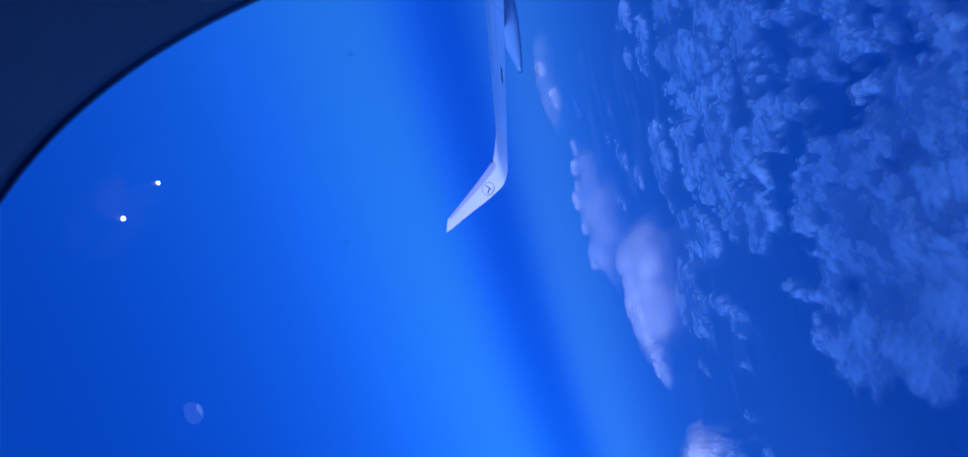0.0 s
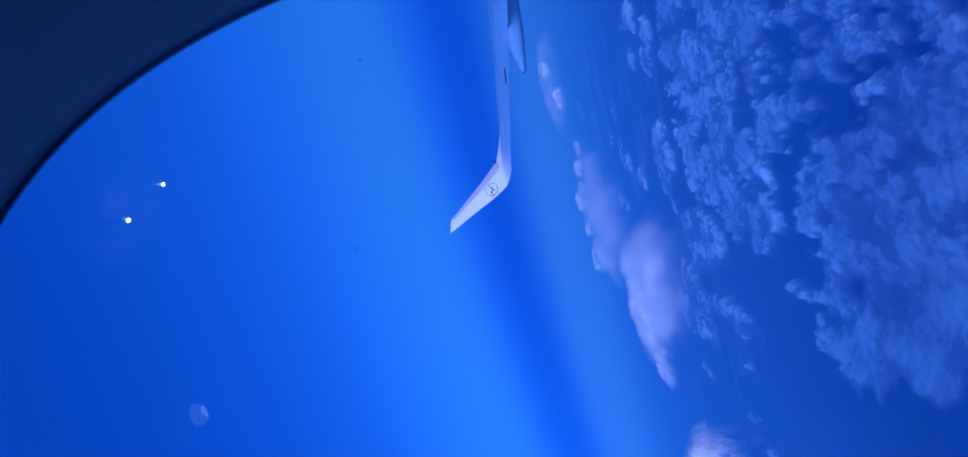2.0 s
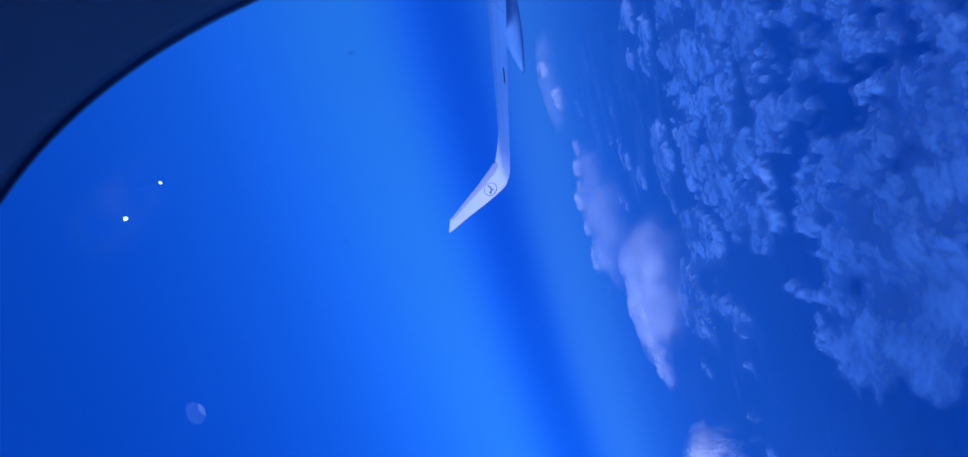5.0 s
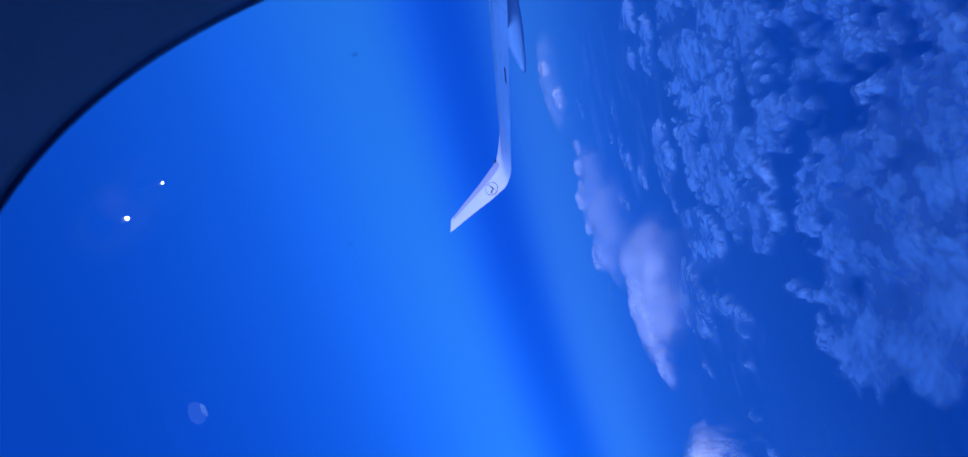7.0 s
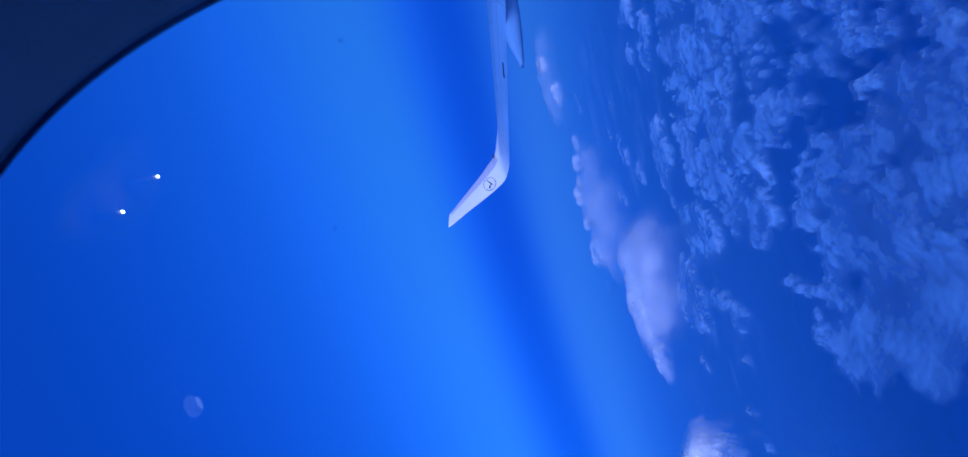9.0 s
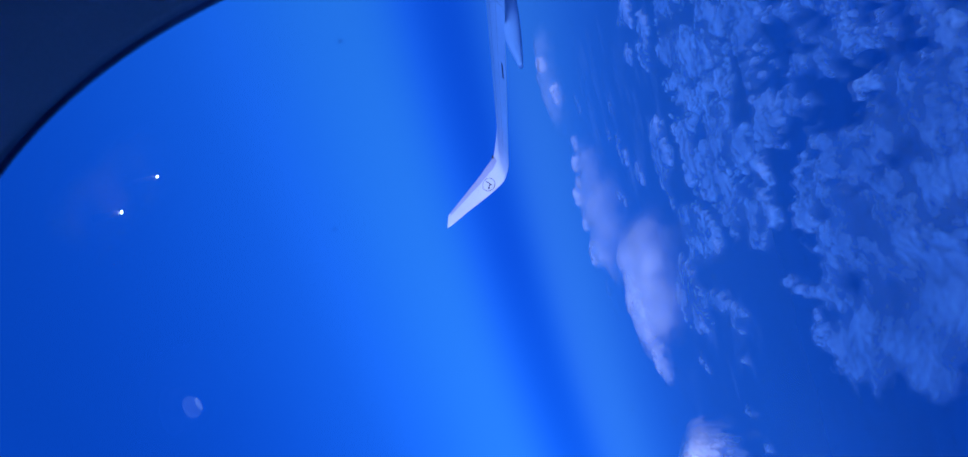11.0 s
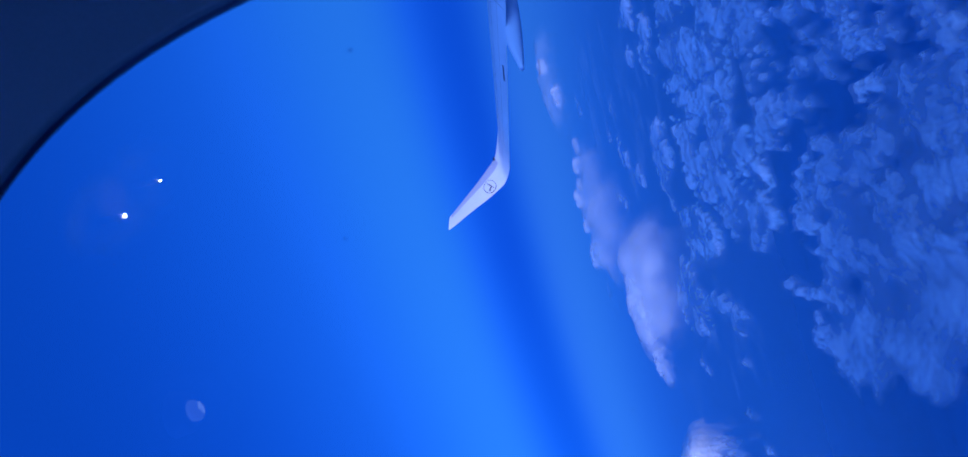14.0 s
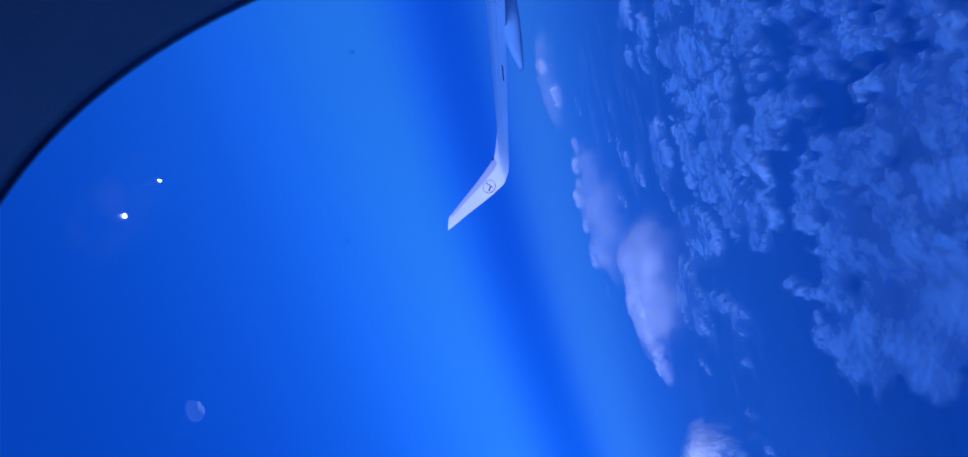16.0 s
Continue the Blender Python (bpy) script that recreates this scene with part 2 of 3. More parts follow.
def wall_with_hole(y0, y1, grow, x0, x1, z0, z1, steps=96):
    """A panel from y0 to y1 with the window's opening cut through it."""
    inner = oval(WIN_W + grow, WIN_H + grow, 0, steps)
    outer = []
    for x, _, z in inner:
        dx, dz = x - WIN_X, z - WIN_Z
        k = min(((x1 if dx > 0 else x0) - WIN_X) / dx if abs(dx) > 1e-9 else 1e9, ((z1 if dz > 0 else z0) - WIN_Z) / dz if abs(dz) > 1e-9 else 1e9)
        outer.append((WIN_X + dx * k, 0, WIN_Z + dz * k))
    at = lambda ring, y: [(x, y, z) for x, _, z in ring]
    bm = bmesh.new()
    rows = [[bm.verts.new(p) for p in ring] for ring in (at(inner, y0), at(outer, y0), at(outer, y1), at(inner, y1))]
    for a, b in zip(rows, rows[1:] + rows[:1]):
        for i in range(steps):
            j = (i + 1) % steps
            bm.faces.new((a[i], a[j], b[j], b[i]))
    return bm


X0, X1, Y0, Z0, Z1 = -1.2, 1.9, -2.4, -1.15, 0.60
structure("wall_window", wall_with_hole(LIP_Y + 0.012, SKIN_Y, 0.088, X0, X1, Z0, Z1), LINER, "pale grey moulded cabin wall liner round the window")
for name, dims, mat, label in (
        ("wall_inboard", (X0, X1, Y0 - 0.06, Y0, Z0, Z1), LINER, "plain grey cabin wall across the aisle"),
        ("wall_fore", (X1, X1 + 0.06, Y0, SKIN_Y, Z0, Z1), LINER, "plain grey cabin partition towards the nose"),
        ("wall_aft", (X0 - 0.06, X0, Y0, SKIN_Y, Z0, Z1), LINER, "plain grey cabin partition towards the tail"),
        ("floor", (X0, X1, Y0, SKIN_Y, Z0 - 0.06, Z0), CARPET, "dark blue carpeted cabin floor"),
        ("ceiling", (X0, X1, Y0, SKIN_Y, Z1, Z1 + 0.06), LINER, "pale grey cabin ceiling panel")):
    bm = bmesh.new()
    box(bm, *dims)
    structure(name, bm, mat, label)

window = tagged(new("window_1"), "oval cabin window with dark moulded surround and blue-tinted pane", "window", kind="structure")
window.location = (WIN_X, LIP_Y, WIN_Z)


def ring_profile(profile, steps=128):
    """A moulding round the opening: profile of (outward from the lip, y)."""
    rings = [oval(WIN_W + g, WIN_H + g, y, steps) for g, y in profile]
    return loft([[(x - WIN_X, y - LIP_Y, z - WIN_Z) for x, y, z in r] for r in rings], first=False, last=False)


roll = [(0.0004 - 0.0016 * math.cos(radians(a)), LIP_Y + 0.0032 - 0.0016 * math.sin(radians(a))) for a in range(-60, 91, 15)]
part("surround", ring_profile([(0.080, LIP_Y + 0.030), (0.03, LIP_Y + 0.022)] + roll + [(0.03, LIP_Y + 0.000), (0.07, LIP_Y + 0.003), (0.14, LIP_Y + 0.012)]), TRIM, window, "dark moulded plastic window surround")
part("seal", ring_profile([(0.012, PANE_Y - 0.002), (0.003, PANE_Y - 0.003), (0.0006, PANE_Y - 0.002), (0.0, PANE_Y), (0.0008, PANE_Y + 0.001), (0.010, PANE_Y + 0.002)]), RUBBER, window, "black rubber seal round the pane")
bm = bmesh.new()
bm.faces.new([bm.verts.new((x - WIN_X, y - LIP_Y, z - WIN_Z)) for x, y, z in oval(WIN_W + 0.008, WIN_H + 0.008, PANE_Y)])
pane = part("pane", bm, GLASS, window, "blue-tinted acrylic window pane", smooth=False)
pane.visible_shadow = False
SMEAR = tinted_glass()
SMEAR.name = "smeared_acrylic"
SMEAR.node_tree.nodes["Transparent BSDF"].inputs["Color"].default_value = (0.62, 0.68, 0.80, 1)
SMEAR.node_tree.nodes["Mix Shader"].inputs["Fac"].default_value = 0.0
for sx, sz, sr in ((0.1631, 0.0474, 0.00075), (0.0999, 0.0546, 0.0005)):
    bm = bmesh.new()
    ring = [bm.verts.new((sx - WIN_X + sr * (1 + 0.25 * math.sin(3 * a + sx * 90)) * math.cos(a), PANE_Y - 0.001 - LIP_Y, sz - WIN_Z + sr * 1.3 * math.sin(a))) for a in [2 * math.pi * i / 20 for i in range(20)]]
    bm.faces.new(ring)
    part("smear", bm, SMEAR, window, "faint grey speck of dirt on the pane", smooth=False).visible_shadow = False


# ---- cabin lamps ----
def reading_light(x, y, lens_r, lens_mat, label):
    lamp = tagged(new("reading_light"), label, "reading light", group="cabin lights in the ceiling panel")
    lamp.location = (x, y, Z1)
    bm = bmesh.new()
    bmesh.ops.create_cone(bm, cap_ends=True, segments=32, radius1=lens_r * 2.0, radius2=lens_r * 2.6, depth=0.036, matrix=Matrix.Translation((0, 0, -0.018)))
    part("housing", bm, LINER, lamp)
    bm = bmesh.new()
    bmesh.ops.create_uvsphere(bm, u_segments=24, v_segments=12, radius=lens_r, matrix=Matrix.Translation((0, 0, -0.040)))
    part("lens", bm, lens_mat, lamp, "glowing round lens")
    return lamp


reading_light(0.570, -0.535, 0.0022, LED, "small lit white reading light in the ceiling panel")
reading_light(0.674, -0.628, 0.0018, LED, "small lit white reading light in the ceiling panel")
# made-up source, shaped to give the pale notched reflection in the pane
glim = tagged(new("reflection_source"), "added dim bluish glow that makes a notched reflection in the pane", "ceiling light")
glim.location = (0.346, -0.748, Z1)
bm = bmesh.new()
bmesh.ops.create_cone(bm, cap_ends=True, segments=32, radius1=0.03, radius2=0.036, depth=0.03, matrix=Matrix.Translation((0, 0, -0.015)))
part("housing", bm, LINER, glim)
for name, mat, sweep, reach, label in (("lens", SOFT_GLOW, (22, 262), 0.0155, "dim part of the added glow"), ("bright_lens", BRIGHT_GLOW, (-96, -20), 0.0165, "brighter wedge of the added glow")):
    bm = bmesh.new()
    a0, a1 = (radians(v) for v in sweep)
    fan = [(0.0, 0.0)] + [(reach * math.cos(a0 + (a1 - a0) * i / 24), 1.5 * reach * math.sin(a0 + (a1 - a0) * i / 24)) for i in range(25)]
    rings = [[bm.verts.new((fx * k, fy * k, z)) for fx, fy in fan] for k, z in ((1.0, -0.030), (1.0, -0.036), (0.8, -0.040))]
    for ra, rb in zip(rings, rings[1:]):
        for i in range(len(fan)):
            j = (i + 1) % len(fan)
            bm.faces.new((ra[i], ra[j], rb[j], rb[i]))
    bm.faces.new(rings[0])
    bm.faces.new(rings[-1])
    part(name, bm, mat, glim, label, smooth=False)
# added blue fill strip, no known lamp: it brightens the window surround
cabin_fill = tagged(new("cabin_fill_light"), "added blue fill strip under the ceiling, out of view", "ceiling light")
cabin_fill.location = (-0.45, -1.0, Z1)
bm = bmesh.new()
box(bm, -0.10, 0.10, -1.2, 0.8, -0.03, 0.0)
part("housing", bm, LINER, cabin_fill, smooth=False)
bm = bmesh.new()
box(bm, -0.08, 0.08, -1.18, 0.78, -0.042, -0.030)
part("diffuser", bm, CABIN_FILL, cabin_fill, "blue glowing diffuser", smooth=False)

# ---- fuselage hull: shades the inner wing from the low sun ----
HULL_R, HULL_C = 2.82, Vector((0, -2.12, -0.9))
bm = bmesh.new()
grid = {}
hx = [-26, -22, -18, -14, -11, -9, -5, -2, -0.15, 0.85, 2, 5, 10, 18, 24]
for i, x in enumerate(hx):
    for j in range(72):
        a = 2 * math.pi * j / 72
        slim = min(max((-x - 9) / 17, 0), 1) ** 1.5  # the tail narrows and rises
        grid[i, j] = bm.verts.new((x, HULL_C.y + HULL_R * (1 - 0.8 * slim) * math.cos(a), HULL_C.z + 1.9 * slim + HULL_R * (1 - 0.8 * slim) * math.sin(a)))
for i in range(len(hx) - 1):
    for j in range(72):
        if i == 8 and 0 <= j <= 6:
            continue  # the window's opening
        bm.faces.new((grid[i, j], grid[i + 1, j], grid[i + 1, (j + 1) % 72], grid[i, (j + 1) % 72]))
structure("fuselage", bm, HULL, "white painted airliner fuselage round the cabin", smooth=True)

# ---- the wing ----
wing = tagged(new("aircraft_wing"), "long white airliner wing with upswept winglet, seen from the cabin", "aircraft wing")


def te(y):
    """The wing's trailing edge at span y."""
    return Vector((13.98 + 0.36 * (26.0 - y), y, 0.985 - 0.172 * (26.0 - y)))


def chord(y):
    return 1.7 + 0.25 * (26.0 - y)


def crest(y):
    """How far the upper skin rises over the trailing edge."""
    return 0.17 + 0.030 * (26.0 - y)


def upper(y, s):
    """A point on the upper skin, s from the trailing edge (0) to the nose (1)."""
    rise_ = math.sin(min(s / 0.40, 1) * math.pi / 2) ** 0.95 if s < 0.40 else 1 - 0.42 * ((s - 0.40) / 0.60) ** 2.2
    return te(y) + Vector((chord(y) * s, 0, crest(y) * rise_ + 0.012))


def lower(y, s):
    fall = 0.58 * s ** 1.1 - 0.55 * math.sin(math.pi * s) ** 0.8 * 0.7
    return te(y) + Vector((chord(y) * s, 0, crest(y) * fall - 0.012))


def wing_ring(y):
    ss = [0.5 - 0.5 * math.cos(math.pi * i / 20) for i in range(21)]
    return [upper(y, s) for s in ss] + [lower(y, s) for s in reversed(ss)]


# winglet stations: span y, trailing edge (x, z), nose (x, z), thickness
STATIONS = [(26.00, 14.09, 1.02, 15.30, 1.20, 0.20), (26.22, 14.00, 1.075, 14.90, 1.37, 0.17), (26.40, 13.82, 1.25, 14.74, 1.57, 0.14), (26.52, 13.66, 1.56, 14.49, 1.88, 0.12),
            (26.62, 13.51, 1.88, 14.22, 2.20, 0.10), (26.72, 13.33, 2.30, 13.94, 2.56, 0.085), (26.82, 13.14, 2.74, 13.65, 2.93, 0.07), (26.92, 12.87, 3.28, 13.36, 3.30, 0.055),
            (26.95, 12.745, 3.55, 13.25, 3.44, 0.03)]


def station_ring(k):
    y, xt, zt, xn, zn, thick = STATIONS[k]
    a, b = STATIONS[max(k - 1, 0)], STATIONS[min(k + 1, len(STATIONS) - 1)]
    along = Vector((0, b[0] - a[0], (b[2] + b[4]) / 2 - (a[2] + a[4]) / 2)).normalized()
    inward = Vector((0, -along.z, along.y))  # towards the cabin and up
    tail, nose = Vector((xt, y, zt)), Vector((xn, y, zn))
    ss = [0.5 - 0.5 * math.cos(math.pi * i / 20) for i in range(21)]
    form = lambda s: (s ** 0.9) * math.sqrt(max(1 - s, 0)) * 2.1
    return [tail.lerp(nose, s) + inward * (thick * 0.5 * form(s) + 0.006) for s in ss] + [tail.lerp(nose, s) - inward * (thick * 0.5 * form(s) + 0.006) for s in reversed(ss)]


ys = [3.0, 6.0, 9.0, 12.0, 14.0, 16.0] + [16.5 + 0.5 * i for i in range(18)] + [25.3]
part("wing_skin", loft([wing_ring(y) for y in ys], last=False), GREY_PAINT, wing, "pale grey painted wing skin")
inner = [station_ring(k) for k in range(len(STATIONS))]


def smooth_rings(rings, per=5):
    """Rounds the loft off between its stations."""
    out = []
    n = len(rings)
    for k in range(n - 1):
        p0, p1, p2, p3 = rings[max(k - 1, 0)], rings[k], rings[k + 1], rings[min(k + 2, n - 1)]
        for i in range(per):
            t = i / per
            out.append([0.5 * ((2 * b) + (c - a) * t + (2 * a - 5 * b + 4 * c - d) * t * t + (3 * b - a - 3 * c + d) * t ** 3) for a, b, c, d in zip(p0, p1, p2, p3)])
    return out + [rings[-1]]


winglet = part("winglet", loft(smooth_rings([wing_ring(25.3), wing_ring(25.55), wing_ring(25.8)] + inner[1:]), first=False), WHITE_PAINT, wing, "white upswept winglet with round blue emblem")


def on_winglet(k, s, lift=0.006):
    """A point on the winglet's inner face: k along the stations, s from the trailing edge to the nose."""
    i = min(int(k), len(STATIONS) - 2)
    t = k - i
    ra, rb = inner[i], inner[i + 1]
    j = math.acos(1 - 2 * s) / math.pi * 20
    m = min(int(j), 19)
    get = lambda r: r[m].lerp(r[m + 1], j - m)
    p = get(ra).lerp(get(rb), t)
    u = (get(rb) - get(ra)).normalized()
    v = (ra[20] - ra[0]).normalized()
    nrm = u.cross(v).normalized()
    if nrm.y > 0:
        nrm = -nrm
    return p + nrm * lift, u, v, nrm


# round emblem: a ring and a plain bird-like stroke
hub, u, v, nrm = on_winglet(3.3, 0.35)
v = nrm.cross(u).normalized()


def emblem(points, width, name, closed=False):
    """A thin raised stroke on the emblem's plane."""
    bm = bmesh.new()
    n = len(points)
    edge = []
    for i, (a, b, w) in enumerate(points):
        pa, pb = points[(i - 1) % n if closed else max(i - 1, 0)], points[(i + 1) % n if closed else min(i + 1, n - 1)]
        d = Vector((pb[0] - pa[0], pb[1] - pa[1])).normalized()
        side = Vector((-d.y, d.x)) * width * w
        quad = []
        for sgn in (1, -1):
            q = hub + u * (a + sgn * side.x) + v * (b + sgn * side.y)
            quad += [q + nrm * 0.004, q - nrm * 0.02]
        edge.append([bm.verts.new(q) for q in (quad[0], quad[2], quad[3], quad[1])])
    pairs = list(zip(edge, edge[1:] + (edge[:1] if closed else [])))
    for e, g in pairs if closed else pairs[:n - 1]:
        for i in range(4):
            j = (i + 1) % 4
            bm.faces.new((e[i], e[j], g[j], g[i]))
    if not closed:
        bm.faces.new(edge[0])
        bm.faces.new(edge[-1])
    return part(name, bm, MARK_BLUE, winglet, "dark blue painted emblem stroke", smooth=False)


# grey nose strip along the winglet's leading edge; its colour also holds the nose's shade
bm = bmesh.new()
rows = []
for i in range(41):
    t = i / 40
    k = 1.0 + 6.4 * t
    back_s = 0.64 + 0.10 * t
    rows.append([bm.verts.new(on_winglet(k, back_s + (0.995 - back_s) * q, 0.004)[0]) for q in (0, 0.25, 0.5, 0.7, 0.85, 0.95, 1)])
for ra, rb in zip(rows, rows[1:]):
    for i in range(6):
        bm.faces.new((ra[i], ra[i + 1], rb[i + 1], rb[i]))
part("leading_edge", bm, SHADED_NOSE_GREY, winglet, "grey unpainted leading edge strip, darkened for the shade on its nose")

R_EMB = 0.235
emblem([(R_EMB * math.cos(2 * math.pi * i / 48), R_EMB * math.sin(2 * math.pi * i / 48), 1) for i in range(48)], 0.0085, "emblem_ring", True)
emblem([(-0.014, -0.19, 0.7), (-0.042, -0.015, 1.0), (-0.063, 0.13, 0.6)], 0.018, "emblem_stroke")
emblem([(-0.059, 0.04, 0.9), (0.046, 0.063, 0.9), (0.075, 0.09, 1.5), (0.12, 0.115, 1.0)], 0.02, "emblem_stroke")


def seam(y0, s0, y1, s1, width=0.012, name="panel_seam", steps=14, lift=0.003):
    """A thin dark joint along the upper skin."""
    bm = bmesh.new()
    rows = []
    for i in range(steps + 1):
        t = i / steps
        p, q = upper(y0 + (y1 - y0) * t, s0 + (s1 - s0) * t), upper(y0 + (y1 - y0) * t, min(s0 + (s1 - s0) * t + width, 1))
        if abs(y1 - y0) < 0.3:
            q = upper(y0 + (y1 - y0) * t + width * 2, s0 + (s1 - s0) * t)
        up = Vector((-lift * 0.3, 0, lift))
        rows.append([bm.verts.new(c) for c in (p + up, q + up, q - up * 2, p - up * 2)])
    for a, b in zip(rows, rows[1:]):
        for i in range(4):
            j = (i + 1) % 4
            bm.faces.new((a[i], a[j], b[j], b[i]))
    bm.faces.new(rows[0])
    bm.faces.new(rows[-1])
    return part(name, bm, SLOT if "slot" in name else SEAM, wing, smooth=False)


seam(18.0, 0.30, 25.2, 0.33, 0.006)
seam(18.0, 0.14, 25.2, 0.16, 0.004)
seam(18.0, 0.46, 25.2, 0.50, 0.004)
seam(20.0, 0.02, 20.15, 0.30, 0.010)
seam(21.95, 0.055, 22.45, 0.040, 0.030, "aileron_slot")

# flap track fairing: a canoe under the trailing edge
FAIR_Y = 20.7
canoe = []
for i in range(33):
    s = i / 32
    x = 14.47 + 4.6 * s
    half = 0.11 + 0.17 * math.sin(min(s * 1.6, 1) * math.pi / 2) ** 0.8
    top = -0.105 + 0.22 * min(s / 0.20, 1)
    low = -0.235 - 0.23 * math.sin(min(s / 0.60, 1) * math.pi / 2) ** 0.9 + 0.05 * max(s - 0.6, 0)
    mid, tall = (top + low) / 2, (top - low) / 2
    ring = []
    for j in range(32):
        c, e = math.cos(2 * math.pi * j / 32), math.sin(2 * math.pi * j / 32)
        ring.append((x, FAIR_Y + half * math.copysign(abs(c) ** 0.85, c), mid + tall * math.copysign(abs(e) ** 0.85, e)))
    canoe.append(ring)
part("flap_track_fairing", loft(canoe), FAIRING_PAINT, wing, "pale canoe-shaped flap track fairing")

# wing tip light at the root of the winglet's nose
bm = bmesh.new()
bmesh.ops.create_uvsphere(bm, u_segments=16, v_segments=10, radius=1, matrix=Matrix.Translation((14.80, 26.22, 1.455)) @ Matrix.Diagonal((0.075, 0.03, 0.03, 1)))
part("tip_light", bm, LENS_DARK, wing, "unlit dark wing tip light")


# ---- noise for the clouds ----
def lattice(ix, iy, iz, seed):
    h = (ix.astype(np.int64) * 374761393 + iy.astype(np.int64) * 668265263 + iz.astype(np.int64) * 2147483647 + seed * 1274126177) & 0xFFFFFFFF
    h = ((h ^ (h >> 13)) * 1274126177) & 0xFFFFFFFF
    h = ((h ^ (h >> 16)) * 2246822519) & 0xFFFFFFFF
    return ((h ^ (h >> 15)) & 0xFFFFFF) / float(0x1000000)


def value_noise(p, seed=0):
    i = np.floor(p)
    f = p - i
    f = f * f * f * (f * (f * 6 - 15) + 10)
    out = 0
    for a in (0, 1):
        for b in (0, 1):
            for c in (0, 1):
                w = np.abs(1 - a - f[:, 0]) * np.abs(1 - b - f[:, 1]) * np.abs(1 - c - f[:, 2])
                out = out + w * lattice(i[:, 0] + a, i[:, 1] + b, i[:, 2] + c, seed)
    return out


def fbm(p, octaves=4, seed=0):
    out, amp, total = 0, 1.0, 0
    for o in range(octaves):
        out = out + amp * value_noise(p * 2 ** o + 17.3 * o, seed + o)
        total += amp
        amp *= 0.5
    return out / total


def puffs(p, seed=0, flat=False):
    """Round billows: 1 on a billow's top, falling to 0 in the creases between."""
    i = np.floor(p)
    best = np.full(len(p), 9.0)
    for a in (-1, 0, 1):
        for b in (-1, 0, 1):
            for c in (0,) if flat else (-1, 0, 1):
                q = i + (a, b, c)
                d = (p[:, 0] - q[:, 0] - lattice(q[:, 0], q[:, 1], q[:, 2], seed)) ** 2 + (p[:, 1] - q[:, 1] - lattice(q[:, 0], q[:, 1], q[:, 2], seed + 1)) ** 2
                if not flat:
                    d = d + (p[:, 2] - q[:, 2] - lattice(q[:, 0], q[:, 1], q[:, 2], seed + 2)) ** 2
                best = np.minimum(best, d)
    return np.sqrt(np.clip(1 - best, 0, 1))


def cloud_mesh(name, verts, faces, thick, label, kind=""):
    me = bpy.data.meshes.new(name)
    me.vertices.add(len(verts))
    me.vertices.foreach_set("co", np.asarray(verts, np.float32).ravel())
    me.loops.add(faces.size)
    me.loops.foreach_set("vertex_index", faces.astype(np.int32).ravel())
    me.polygons.add(len(faces))
    me.polygons.foreach_set("loop_start", np.arange(0, faces.size, 4, dtype=np.int32))
    me.update(calc_edges=True)
    me.polygons.foreach_set("use_smooth", np.ones(len(faces), bool))
    me.attributes.new("thick", "FLOAT", "POINT").data.foreach_set("value", np.asarray(thick, np.float32))
    me.materials.append(CLOUD)
    return tagged(new(name, me), label, "cloud", kind=kind)


# ---- sea ----
SEA_Z = -150.0
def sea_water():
    """Deep water, rough with waves; haze towards the horizon is put into its alpha."""
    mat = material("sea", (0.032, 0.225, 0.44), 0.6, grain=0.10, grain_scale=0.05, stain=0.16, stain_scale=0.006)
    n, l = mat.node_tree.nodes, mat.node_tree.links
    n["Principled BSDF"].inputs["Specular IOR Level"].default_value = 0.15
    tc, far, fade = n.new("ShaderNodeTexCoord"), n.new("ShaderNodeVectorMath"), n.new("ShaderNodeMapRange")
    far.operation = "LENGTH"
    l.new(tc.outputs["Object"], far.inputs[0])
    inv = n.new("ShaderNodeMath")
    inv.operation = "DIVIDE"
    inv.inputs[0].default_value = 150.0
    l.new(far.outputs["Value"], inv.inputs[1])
    # distance haze in the alpha: the far sea lets the sky's haze tones through
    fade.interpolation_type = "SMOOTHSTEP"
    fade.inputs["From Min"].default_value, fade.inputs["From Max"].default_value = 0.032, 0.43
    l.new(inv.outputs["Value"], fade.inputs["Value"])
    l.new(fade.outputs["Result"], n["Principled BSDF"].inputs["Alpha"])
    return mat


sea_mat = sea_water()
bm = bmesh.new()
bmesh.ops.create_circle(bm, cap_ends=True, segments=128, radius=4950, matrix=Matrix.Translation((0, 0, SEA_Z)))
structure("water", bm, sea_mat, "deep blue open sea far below")

